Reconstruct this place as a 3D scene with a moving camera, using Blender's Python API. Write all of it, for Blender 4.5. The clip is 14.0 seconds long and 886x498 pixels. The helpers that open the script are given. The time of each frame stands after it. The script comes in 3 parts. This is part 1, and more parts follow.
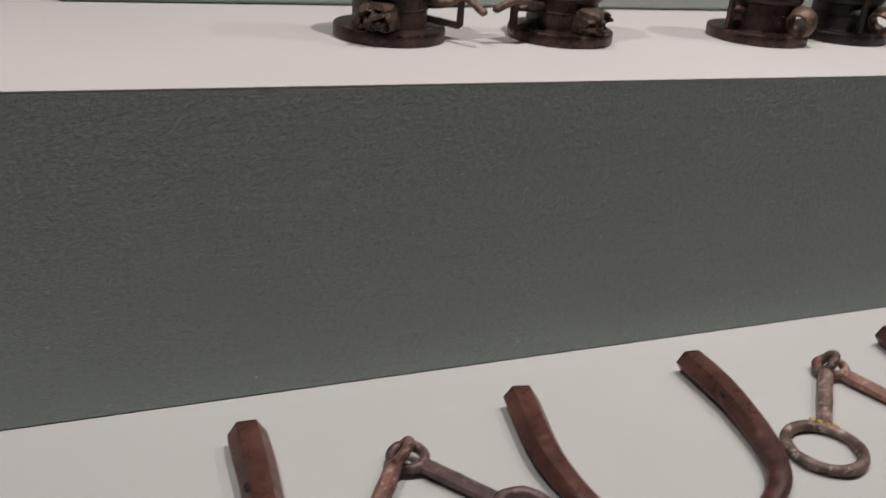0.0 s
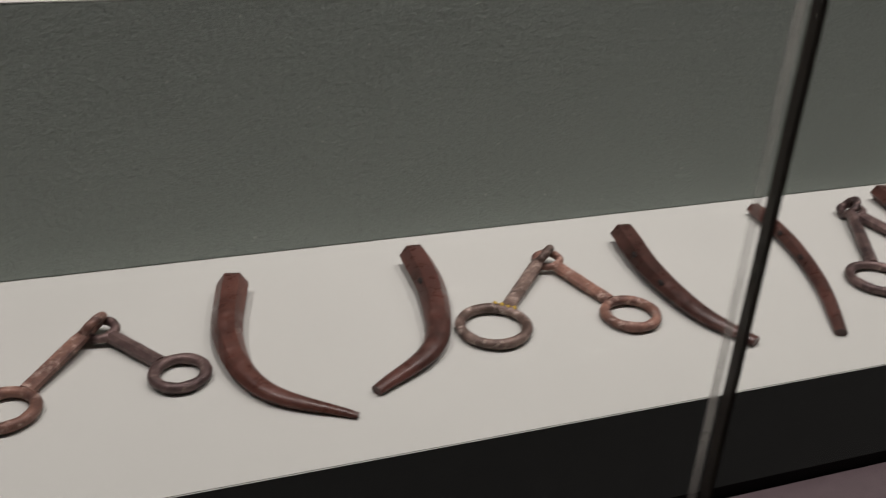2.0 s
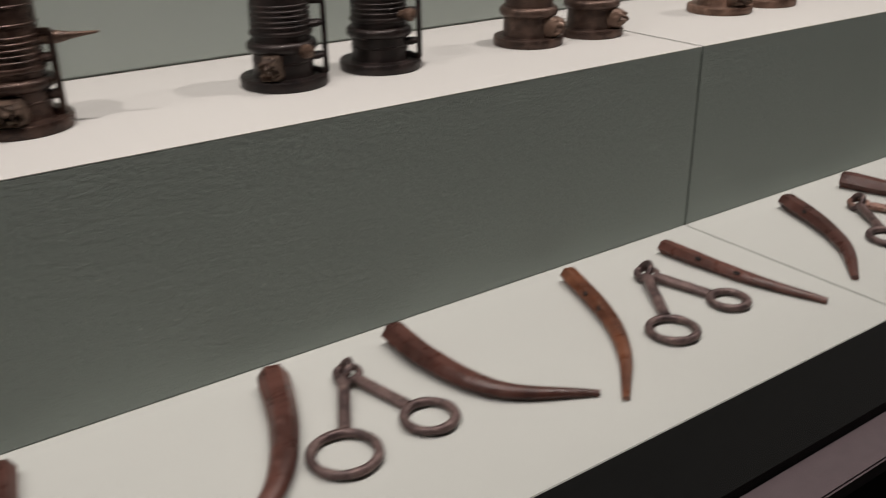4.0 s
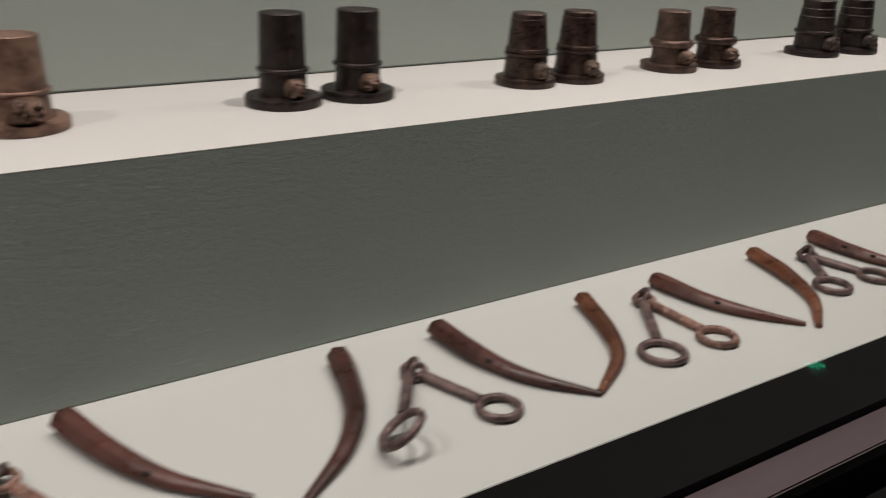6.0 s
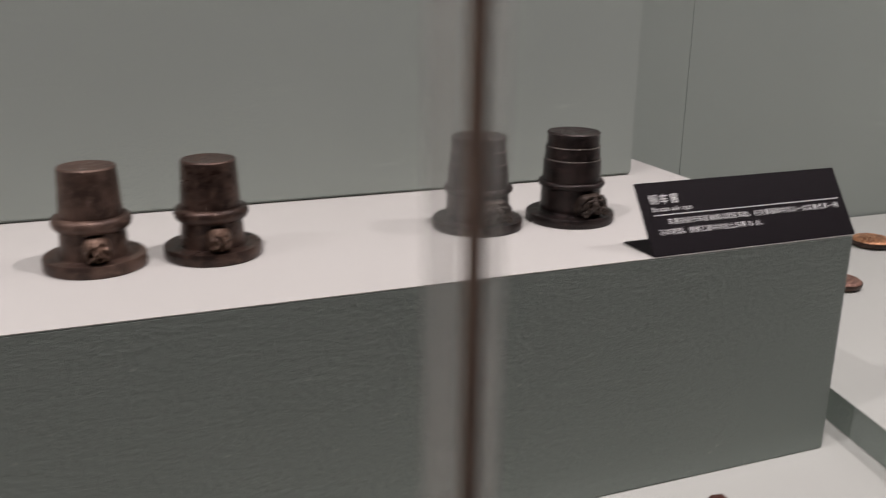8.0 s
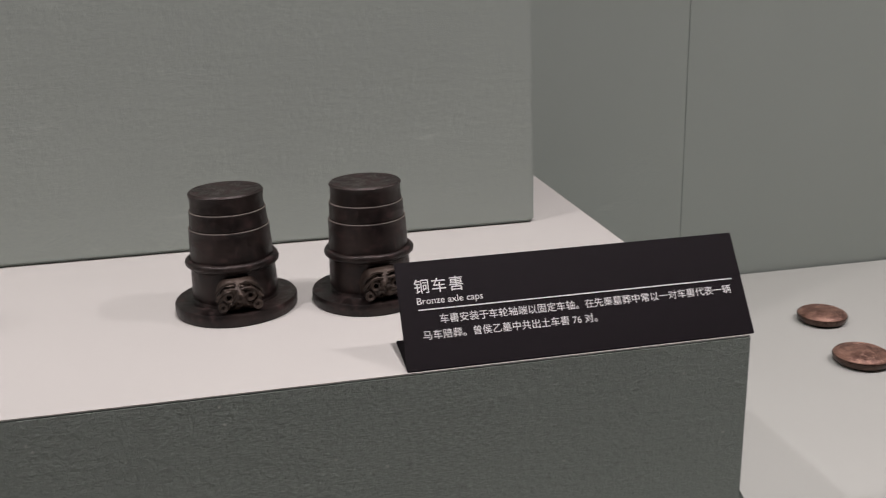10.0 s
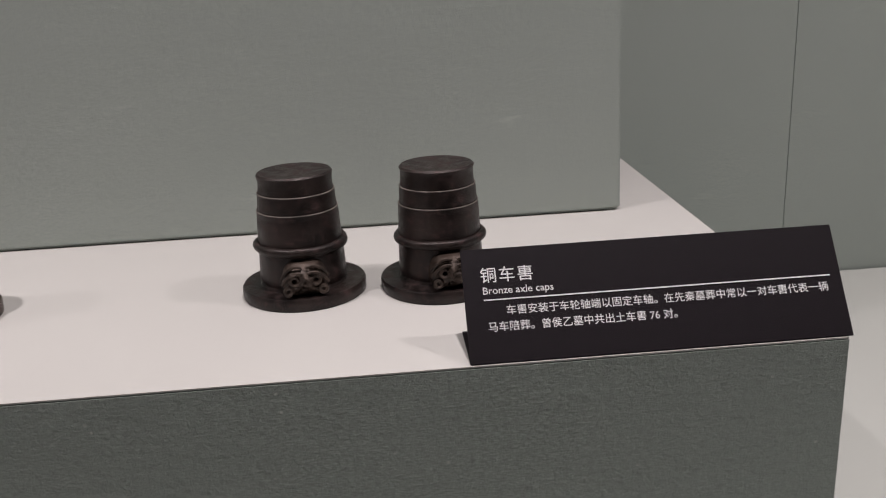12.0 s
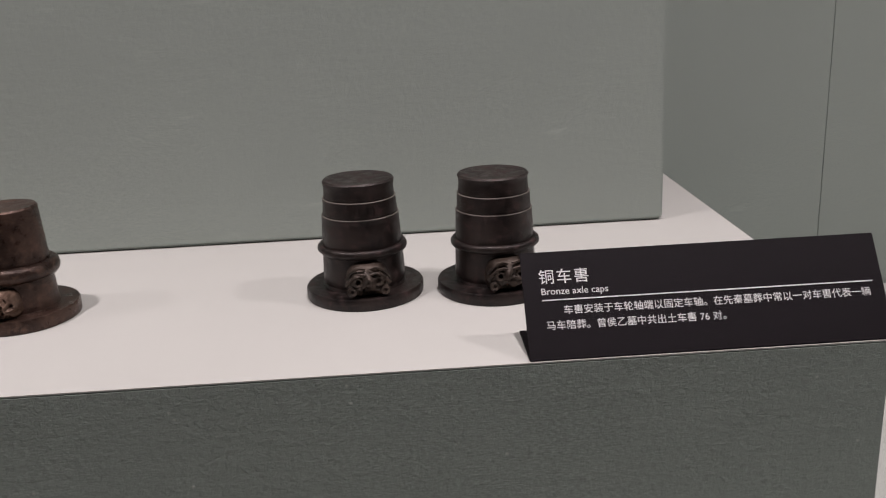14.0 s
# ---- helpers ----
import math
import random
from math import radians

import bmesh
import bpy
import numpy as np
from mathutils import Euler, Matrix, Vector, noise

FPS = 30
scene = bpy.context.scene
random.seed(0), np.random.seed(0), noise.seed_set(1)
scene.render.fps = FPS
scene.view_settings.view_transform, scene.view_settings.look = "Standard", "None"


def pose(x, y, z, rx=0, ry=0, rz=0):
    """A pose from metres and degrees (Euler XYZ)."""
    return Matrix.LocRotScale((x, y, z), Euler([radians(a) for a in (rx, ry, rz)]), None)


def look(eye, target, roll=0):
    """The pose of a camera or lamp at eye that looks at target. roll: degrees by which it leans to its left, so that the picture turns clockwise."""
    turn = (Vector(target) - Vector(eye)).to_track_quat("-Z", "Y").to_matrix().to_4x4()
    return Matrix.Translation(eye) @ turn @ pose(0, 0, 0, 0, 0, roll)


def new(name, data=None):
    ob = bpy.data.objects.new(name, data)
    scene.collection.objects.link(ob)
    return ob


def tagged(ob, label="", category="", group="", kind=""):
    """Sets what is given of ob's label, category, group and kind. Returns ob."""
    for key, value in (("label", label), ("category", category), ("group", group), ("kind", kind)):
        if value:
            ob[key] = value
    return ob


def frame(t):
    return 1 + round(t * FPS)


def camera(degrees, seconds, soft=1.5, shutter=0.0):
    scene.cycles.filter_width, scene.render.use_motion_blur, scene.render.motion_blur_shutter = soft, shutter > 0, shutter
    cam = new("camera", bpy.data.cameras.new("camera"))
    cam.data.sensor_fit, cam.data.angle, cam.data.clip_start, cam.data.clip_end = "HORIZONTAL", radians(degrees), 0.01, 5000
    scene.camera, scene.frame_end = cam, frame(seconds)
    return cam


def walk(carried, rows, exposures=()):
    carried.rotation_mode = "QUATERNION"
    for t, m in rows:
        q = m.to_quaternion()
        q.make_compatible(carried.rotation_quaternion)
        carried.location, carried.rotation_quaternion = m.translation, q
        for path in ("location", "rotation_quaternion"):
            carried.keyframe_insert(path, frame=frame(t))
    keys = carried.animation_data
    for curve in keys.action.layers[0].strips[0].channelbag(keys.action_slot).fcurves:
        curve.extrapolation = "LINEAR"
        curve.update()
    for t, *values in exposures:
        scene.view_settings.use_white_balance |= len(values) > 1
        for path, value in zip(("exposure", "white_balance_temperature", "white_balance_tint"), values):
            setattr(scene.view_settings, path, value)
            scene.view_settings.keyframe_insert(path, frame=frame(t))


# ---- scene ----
cam = camera(52.2, 14.0, soft=1.1, shutter=0.34)
PATH = [
    (0, (-0.157, -0.662, 1.242), (0.56, 1.021, 0.433), 4.7),
    (0.2, (-0.118, -0.683, 1.25), (0.556, 1.034, 0.478), 4.8),
    (0.5, (-0.07, -0.715, 1.258), (0.554, 1.029, 0.504), 4.8),
    (1, (-0.019, -0.774, 1.246), (0.509, 0.955, 0.389), 3.3),
    (1.5, (0.035, -0.798, 1.248), (0.585, 0.844, 0.246), 3.1),
    (2, (0.113, -0.861, 1.258), (0.708, 0.808, 0.331), 2.7),
    (2.5, (0.203, -0.915, 1.296), (0.87, 0.757, 0.424), 2.6),
    (3, (0.398, -0.918, 1.294), (1.23, 0.713, 0.488), 0.0),
    (3.5, (0.703, -0.86, 1.336), (1.679, 0.684, 0.522), -1.2),
    (3.7, (0.8, -0.838, 1.332), (1.814, 0.674, 0.504), -1.5),
    (5.8, (2.044, -0.903, 1.332), (3.089, 0.643, 0.613), 1.8),
    (6, (2.173, -0.927, 1.333), (3.219, 0.615, 0.608), 2.2),
    (6.5, (2.493, -0.91, 1.333), (3.546, 0.639, 0.63), 2.2),
    (7, (2.778, -0.799, 1.359), (3.86, 0.762, 0.732), 1.5),
    (7.5, (3.052, -0.743, 1.342), (4.007, 0.901, 0.723), 0.8),
    (8, (3.375, -0.742, 1.349), (4.079, 1.036, 0.761), 0.7),
    (8.5, (3.603, -0.681, 1.345), (4.25, 1.123, 0.773), 0.0),
    (8.7, (3.664, -0.651, 1.347), (4.309, 1.157, 0.784), -0.4),
    (11, (3.839, -0.573, 1.341), (3.97, 1.324, 0.723), -2.9),
    (11.5, (3.843, -0.565, 1.337), (3.964, 1.333, 0.718), -3.0),
    (12, (3.851, -0.554, 1.335), (3.975, 1.345, 0.718), -2.9),
    (12.5, (3.87, -0.561, 1.33), (3.994, 1.338, 0.715), -3.0),
    (13, (3.88, -0.577, 1.333), (3.997, 1.324, 0.721), -2.8),
    (13.5, (3.846, -0.583, 1.337), (3.941, 1.325, 0.744), -2.8),
    (14, (3.819, -0.591, 1.34), (3.898, 1.32, 0.755), -2.7),
]
walk(cam, [(t, look(eye, target, roll)) for t, eye, target, roll in PATH],
     exposures=((0, 0.02, 6480, 10), (1.5, 0.04, 6480, 10.5), (2.0, 0, 6600, 8), (3.0, 0, 6680, 6), (7.0, 0, 6720, 6), (8.0, 0, 6470, 11), (14.0, 0, 6450, 11)))

# ---------------------------------------------------------------- light
world = bpy.data.worlds.new("world")
scene.world = world
world.use_nodes = True
world.node_tree.nodes["Background"].inputs[0].default_value = (0.75, 0.85, 0.8, 1)
world.node_tree.nodes["Background"].inputs[1].default_value = 0.02

SHELF, STEP = 0.80, 1.07          # heights of the low shelf and of the raised step
LEFT, SEAM, RIGHT = -0.25, 1.968, 4.167
PANEL_L, PANEL_R, PANEL_Y = -0.171, 4.100, 0.352
WALL_Y, GLASS_Y, LEDGE_Y = 0.713, -0.50, -0.348
LIGHT_Z = 2.55
PLATFORM = 0.845                 # height of the low platform past the step


def lamp(name, place, target, watts, size, colour, spread=150):
    data = bpy.data.lights.new(name, "AREA")
    data.shape, data.size, data.energy, data.color = "DISK", size, watts, colour
    data.spread = radians(spread)
    ob = new(name, data)
    ob.matrix_world = look(place, target)
    return ob


SPOTS = (-0.5, 0.4, 1.3, 2.2, 3.1, 4.0, 4.9, 5.8)
for sx in SPOTS:
    lamp("spot_light", (sx, -0.14, LIGHT_Z - 0.06), (sx, 0.02, 0.9), 5.4, 0.04, (1.0, 0.88, 0.895), 120)

# ---------------------------------------------------------------- materials
def nodes_of(name):
    m = bpy.data.materials.new(name)
    m.use_nodes = True
    return m, m.node_tree.nodes, m.node_tree.links, m.node_tree.nodes["Principled BSDF"]


def mixed(ns, ln, fac, a, b):
    n = ns.new("ShaderNodeMix")
    n.data_type = "RGBA"
    ln.new(fac, n.inputs["Factor"])
    for sock, v in ((n.inputs["A"], a), (n.inputs["B"], b)):
        if hasattr(v, "is_output"):
            ln.new(v, sock)
        else:
            sock.default_value = (*v, 1)
    return n.outputs["Result"]


def noise_of(ns, ln, scale, detail=5, rough=0.6, stretch=None):
    tc = ns.new("ShaderNodeTexCoord")
    src = tc.outputs["Object"]
    if stretch:
        mp = ns.new("ShaderNodeMapping")
        mp.inputs["Scale"].default_value = stretch
        ln.new(src, mp.inputs["Vector"])
        src = mp.outputs["Vector"]
    n = ns.new("ShaderNodeTexNoise")
    n.inputs["Scale"].default_value, n.inputs["Detail"].default_value, n.inputs["Roughness"].default_value = scale, detail, rough
    ln.new(src, n.inputs["Vector"])
    return n.outputs["Fac"]


def ramp(ns, ln, fac, lo, hi):
    n = ns.new("ShaderNodeMapRange")
    n.inputs["From Min"].default_value, n.inputs["From Max"].default_value = lo, hi
    ln.new(fac, n.inputs["Value"])
    return n.outputs["Result"]


def bumped(ns, ln, bsdf, parts, distance):
    last = None
    for fac, strength in parts:
        b = ns.new("ShaderNodeBump")
        b.inputs["Strength"].default_value, b.inputs["Distance"].default_value = strength, distance
        ln.new(fac, b.inputs["Height"])
        if last:
            ln.new(last, b.inputs["Normal"])
        last = b.outputs["Normal"]
    ln.new(last, bsdf.inputs["Normal"])


def fabric(name, dark, light, weave=0.35):
    """Linen stretched over board: fine threads, slubs and soft creases."""
    m, ns, ln, bs = nodes_of(name)
    thread_a = noise_of(ns, ln, 900, 2, 0.5, (0.25, 1, 1))
    thread_b = noise_of(ns, ln, 900, 2, 0.5, (1, 1, 0.25))
    slub = noise_of(ns, ln, 60, 4, 0.7, (0.2, 1, 1))
    broad = noise_of(ns, ln, 4, 4)
    speck = noise_of(ns, ln, 150, 5, 0.72)
    c = mixed(ns, ln, ramp(ns, ln, thread_a, 0.3, 0.7), tuple(v * (1 - weave * 0.3) for v in dark), light)
    c = mixed(ns, ln, ramp(ns, ln, speck, 0.63 + 0.12 * (0.5 - weave), 0.76), c, tuple(min(1, v * (1 + weave)) for v in light))
    c = mixed(ns, ln, ramp(ns, ln, slub, 0.62, 0.8), c, tuple(min(1, v * 1.15) for v in light))
    c = mixed(ns, ln, ramp(ns, ln, broad, 0.35, 0.8), c, tuple((a + b) * 0.47 for a, b in zip(dark, light)))
    fibre = noise_of(ns, ln, 230, 4, 0.7, (0.4, 1, 1))
    c = mixed(ns, ln, ramp(ns, ln, fibre, 0.55, 0.85), c, tuple(v * (1 - weave * 0.55) for v in dark))
    tc, vo, lint = ns.new("ShaderNodeTexCoord"), ns.new("ShaderNodeTexVoronoi"), ns.new("ShaderNodeMapRange")
    vo.inputs["Scale"].default_value = 42
    lint.inputs["From Min"].default_value, lint.inputs["From Max"].default_value = 0.075, 0.02
    lint.inputs["To Max"].default_value = min(1.0, weave * 1.3)
    ln.new(tc.outputs["Object"], vo.inputs["Vector"])
    ln.new(vo.outputs["Distance"], lint.inputs["Value"])
    c = mixed(ns, ln, lint.outputs["Result"], c, (0.62, 0.64, 0.60))
    ln.new(c, bs.inputs["Base Color"])
    bs.inputs["Roughness"].default_value = 0.95
    bs.inputs["Specular IOR Level"].default_value = 0.08
    bumped(ns, ln, bs, ((thread_a, weave * 0.2), (thread_b, weave * 0.16), (speck, weave * 1.5), (fibre, weave * 0.25), (slub, 0.04 + weave * 0.5), (noise_of(ns, ln, 14, 3, 0.5, (0.35, 1, 1)), 0.08 + weave * 0.6), (noise_of(ns, ln, 38, 3, 0.55, (0.3, 1, 1)), weave * 0.45)), 0.0027)
    return m


def bronze(name, dark, light, dust, metal=0.4, rough=0.4, scale=1.0, pits=0.45):
    """Patinated metal or lacquer: broad patches, worn lighter spots, dark pits and uneven gloss."""
    m, ns, ln, bs = nodes_of(name)
    info = ns.new("ShaderNodeObjectInfo")
    big = noise_of(ns, ln, 34 * scale, 6, 0.6)
    mid = noise_of(ns, ln, 120 * scale, 5, 0.7)
    fine = noise_of(ns, ln, 420 * scale, 4, 0.7)
    c = mixed(ns, ln, ramp(ns, ln, big, 0.38, 0.62), tuple(v * 0.75 for v in dark), tuple(v * 1.15 for v in light))
    c = mixed(ns, ln, ramp(ns, ln, mid, 0.53, 0.72), c, dust)
    c = mixed(ns, ln, ramp(ns, ln, fine, 0.60, 0.75), c, tuple(v * pits for v in dark))
    hue = ns.new("ShaderNodeHueSaturation")
    val = ns.new("ShaderNodeMapRange")
    val.inputs["To Min"].default_value, val.inputs["To Max"].default_value = 0.85, 1.18
    ln.new(info.outputs["Random"], val.inputs["Value"])
    ln.new(val.outputs["Result"], hue.inputs["Value"])
    ln.new(c, hue.inputs["Color"])
    ln.new(hue.outputs["Color"], bs.inputs["Base Color"])
    r = ns.new("ShaderNodeMapRange")
    r.inputs["From Min"].default_value, r.inputs["From Max"].default_value = 0.35, 0.65
    r.inputs["To Min"].default_value, r.inputs["To Max"].default_value = rough - 0.12, rough + 0.18
    ln.new(mid, r.inputs["Value"])
    ln.new(r.outputs["Result"], bs.inputs["Roughness"])
    bs.inputs["Metallic"].default_value = metal
    bumped(ns, ln, bs, ((mid, 0.3), (fine, 0.3), (big, 0.2)), 0.0012)
    return m


def plain(name, colour, rough=0.6, metal=0.0, grain=120, amount=0.15, bump=0.1):
    m, ns, ln, bs = nodes_of(name)
    f = noise_of(ns, ln, grain, 5)
    c = mixed(ns, ln, ramp(ns, ln, f, 0.3, 0.7), tuple(v * (1 - amount) for v in colour), tuple(v * (1 + amount) for v in colour))
    ln.new(c, bs.inputs["Base Color"])
    bs.inputs["Roughness"].default_value, bs.inputs["Metallic"].default_value = rough, metal
    bumped(ns, ln, bs, ((f, bump),), 0.0008)
    return m


def clear_glass(name):
    m, ns, ln, bs = nodes_of(name)
    ns.remove(bs)
    out = ns["Material Output"]
    thru, gloss, fr, mix = (ns.new(k) for k in ("ShaderNodeBsdfTransparent", "ShaderNodeBsdfGlossy", "ShaderNodeLayerWeight", "ShaderNodeMixShader"))
    thru.inputs["Color"].default_value = (0.97, 0.985, 0.975, 1)
    gloss.inputs["Roughness"].default_value = 0.0
    fr.inputs["Blend"].default_value = 0.5
    power, scale = ns.new("ShaderNodeMath"), ns.new("ShaderNodeMath")
    power.operation, power.inputs[1].default_value = "POWER", 5.0
    scale.operation, scale.inputs[1].default_value, scale.inputs[2].default_value = "MULTIPLY_ADD", 0.5, 0.012
    ln.new(fr.outputs["Facing"], power.inputs[0])
    ln.new(power.outputs[0], scale.inputs[0])
    ln.new(scale.outputs[0], mix.inputs[0])
    ln.new(thru.outputs[0], mix.inputs[1])
    ln.new(gloss.outputs[0], mix.inputs[2])
    ln.new(mix.outputs[0], out.inputs["Surface"])
    return m


M_TOP = fabric("pale_cover", (0.592, 0.582, 0.556), (0.642, 0.630, 0.604), 0.08)
M_SHELF = fabric("shelf_cover", (0.575, 0.588, 0.555), (0.635, 0.648, 0.61), 0.08)
M_RISER = fabric("grey_green_linen", (0.330, 0.371, 0.340), (0.414, 0.464, 0.428), 0.6)
M_WALL = fabric("wall_linen", (0.345, 0.385, 0.352), (0.412, 0.452, 0.418), 0.16)
M_BLACK = plain("black_lacquer", (0.0035, 0.0037, 0.0035), 0.6, 0, 60, 0.2, 0.02)
M_BLACK.node_tree.nodes["Principled BSDF"].inputs["Specular IOR Level"].default_value = 0.08
M_SILL = plain("mauve_metal", (0.115, 0.083, 0.092), 0.4, 0.3, 90, 0.12, 0.05)
M_FLOOR = plain("dark_floor", (0.05, 0.045, 0.045), 0.3, 0, 8, 0.25, 0.03)
M_HALL = plain("dark_hall", (0.03, 0.03, 0.032), 0.8, 0, 10, 0.2, 0.05)
M_CEIL = plain("case_ceiling", (0.5, 0.5, 0.48), 0.8, 0, 20, 0.05, 0.02)
M_GLASS = clear_glass("clear_glass")
def frosted(name):
    m, ns, ln, bs = nodes_of(name)
    out, thru, mix = ns["Material Output"], ns.new("ShaderNodeBsdfTransparent"), ns.new("ShaderNodeMixShader")
    bs.inputs["Base Color"].default_value, bs.inputs["Roughness"].default_value = (0.62, 0.6, 0.57, 1), 0.3
    streak = noise_of(ns, ln, 40, 4, 0.6, (0.2, 1, 0.12))
    r = ns.new("ShaderNodeMapRange")
    r.inputs["From Min"].default_value, r.inputs["From Max"].default_value = 0.35, 0.7
    r.inputs["To Min"].default_value, r.inputs["To Max"].default_value = 0.12, 0.5
    ln.new(streak, r.inputs["Value"])
    ln.new(r.outputs["Result"], mix.inputs[0])
    ln.new(thru.outputs[0], mix.inputs[1])
    glow, both = ns.new("ShaderNodeBsdfTranslucent"), ns.new("ShaderNodeMixShader")
    glow.inputs["Color"].default_value = (0.62, 0.6, 0.57, 1)
    both.inputs[0].default_value = 0.6
    ln.new(bs.outputs[0], both.inputs[1])
    ln.new(glow.outputs[0], both.inputs[2])
    ln.new(both.outputs[0], mix.inputs[2])
    ln.new(mix.outputs[0], out.inputs["Surface"])
    return m


def sealant(name, colour):
    """Silicone that lets the light of the case through."""
    m, ns, ln, bs = nodes_of(name)
    out, thru, mix = ns["Material Output"], ns.new("ShaderNodeBsdfTranslucent"), ns.new("ShaderNodeMixShader")
    c = mixed(ns, ln, ramp(ns, ln, noise_of(ns, ln, 60, 4, 0.6, (1, 1, 0.15)), 0.3, 0.7), tuple(v * 0.7 for v in colour), colour)
    ln.new(c, bs.inputs["Base Color"])
    ln.new(c, thru.inputs["Color"])
    mix.inputs[0].default_value = 0.6
    ln.new(bs.outputs[0], mix.inputs[1])
    ln.new(thru.outputs[0], mix.inputs[2])
    ln.new(mix.outputs[0], out.inputs["Surface"])
    return m


M_GASKET = sealant("brown_sealant", (0.42, 0.32, 0.26))
M_SEAL = sealant("dark_sealant", (0.13, 0.115, 0.10))
# half-clear pale material that imitates bright haze at the pane edges
M_EDGE = frosted("pane_haze")
M_CARD = plain("black_card", (0.0095, 0.0065, 0.009), 0.6, 0, 700, 0.7, 0.2)
M_CARD.node_tree.nodes["Principled BSDF"].inputs["Specular IOR Level"].default_value = 0.2
M_INK = plain("white_ink", (0.86, 0.86, 0.86), 0.7, 0, 300, 0.04, 0.02)
M_YELLOW = plain("yellow_paint", (0.55, 0.38, 0.05), 0.6, 0, 300, 0.2, 0.1)
M_PIN = plain("pale_paint", (0.55, 0.57, 0.54), 0.5, 0, 200, 0.1, 0.05)
M_HOLE = plain("dark_hollow", (0.012, 0.008, 0.007), 0.9, 0, 100, 0.2, 0.05)
B_DARK = bronze("black_bronze", (0.0145, 0.0104, 0.0098), (0.031, 0.0215, 0.0192), (0.082, 0.047, 0.045), 0.35, 0.40)
B_BROWN = bronze("brown_bronze", (0.062, 0.036, 0.028), (0.125, 0.078, 0.060), (0.21, 0.14, 0.11), 0.45, 0.42)
B_TAN = bronze("tan_bronze", (0.13, 0.072, 0.050), (0.25, 0.150, 0.110), (0.34, 0.23, 0.175), 0.35, 0.48)
B_UMBER = bronze("umber_bronze", (0.034, 0.020, 0.016), (0.075, 0.044, 0.034), (0.155, 0.096, 0.072), 0.5, 0.33)
B_MASK = bronze("worn_bronze", (0.074, 0.043, 0.031), (0.15, 0.093, 0.067), (0.27, 0.185, 0.135), 0.4, 0.4, 1.5)
B_MASKD = bronze("crusted_bronze", (0.065, 0.042, 0.031), (0.15, 0.10, 0.073), (0.36, 0.26, 0.19), 0.35, 0.45, 1.8)
B_MASKE = bronze("dark_worn_bronze", (0.030, 0.021, 0.017), (0.064, 0.045, 0.035), (0.125, 0.09, 0.07), 0.35, 0.42, 1.2)
# pale bronze for painted highlights on the barrel steps
B_RIM = bronze("rim_highlight", (0.20, 0.17, 0.15), (0.32, 0.28, 0.25), (0.42, 0.37, 0.33), 0.3, 0.4)
B_BIT = bronze("mauve_bronze", (0.082, 0.052, 0.052), (0.165, 0.108, 0.100), (0.34, 0.25, 0.22), 0.35, 0.42, 1.3)
B_BITP = bronze("pink_corroded_bronze", (0.115, 0.055, 0.044), (0.26, 0.135, 0.10), (0.62, 0.46, 0.39), 0.15, 0.5, 1.1)
B_BITG = bronze("grey_corroded_bronze", (0.10, 0.062, 0.05), (0.25, 0.175, 0.145), (0.64, 0.53, 0.46), 0.15, 0.5, 1.1)
B_COPPER = bronze("bright_copper", (0.36, 0.15, 0.07), (0.68, 0.34, 0.18), (0.85, 0.56, 0.36), 0.5, 0.38, 1.3)
B_DULL = bronze("dull_copper", (0.17, 0.085, 0.065), (0.32, 0.18, 0.135), (0.50, 0.31, 0.24), 0.4, 0.42, 1.3)
H_RED = bronze("red_brown_lacquer", (0.078, 0.030, 0.023), (0.124, 0.050, 0.038), (0.150, 0.070, 0.056), 0.0, 0.33, 0.45, 0.7)
H_DARK = bronze("dark_brown_lacquer", (0.058, 0.023, 0.018), (0.098, 0.040, 0.032), (0.125, 0.060, 0.048), 0.0, 0.33, 0.45, 0.7)
H_TAN = bronze("chestnut_lacquer", (0.105, 0.036, 0.019), (0.185, 0.070, 0.036), (0.21, 0.098, 0.058), 0.0, 0.33, 0.45, 0.7)

# ---------------------------------------------------------------- building helpers
def mesh_of(name, verts, faces, material, smooth=True):
    me = bpy.data.meshes.new(name)
    me.from_pydata([tuple(v) for v in verts], [], faces)
    me.materials.append(material)
    if smooth:
        me.polygons.foreach_set("use_smooth", [True] * len(me.polygons))
        me.set_sharp_from_angle(angle=radians(38))
    me.update()
    return me


def thing(name, label, category, place=(0, 0, 0), turn=0, group="", kind=""):
    ob = new(name)
    ob.matrix_basis = pose(*place, 0, 0, turn)
    return tagged(ob, label, category, group, kind)


def piece(name, geo, material, parent, label="", smooth=True):
    ob = new(name, mesh_of(name, *geo, material, smooth))
    if parent:
        ob.parent = parent
    if label:
        tagged(ob, label)
    return ob


def box_geo(x0, x1, y0, y1, z0, z1, bevel=0.0):
    bm = bmesh.new()
    bmesh.ops.create_cube(bm, size=1)
    for v in bm.verts:
        v.co = ((x0 + x1) / 2 + v.co.x * (x1 - x0), (y0 + y1) / 2 + v.co.y * (y1 - y0), (z0 + z1) / 2 + v.co.z * (z1 - z0))
    if bevel:
        bmesh.ops.bevel(bm, geom=list(bm.edges), offset=bevel, segments=2, affect="EDGES")
    bm.verts.index_update()
    geo = [v.co.copy() for v in bm.verts], [[v.index for v in f.verts] for f in bm.faces]
    bm.free()
    return geo


def block(name, x0, x1, y0, y1, z0, z1, material, label, category, kind="structure", bevel=0.0):
    ob = new(name, mesh_of(name, *box_geo(x0, x1, y0, y1, z0, z1, bevel), material, bevel > 0))
    return tagged(ob, label, category, "", kind)


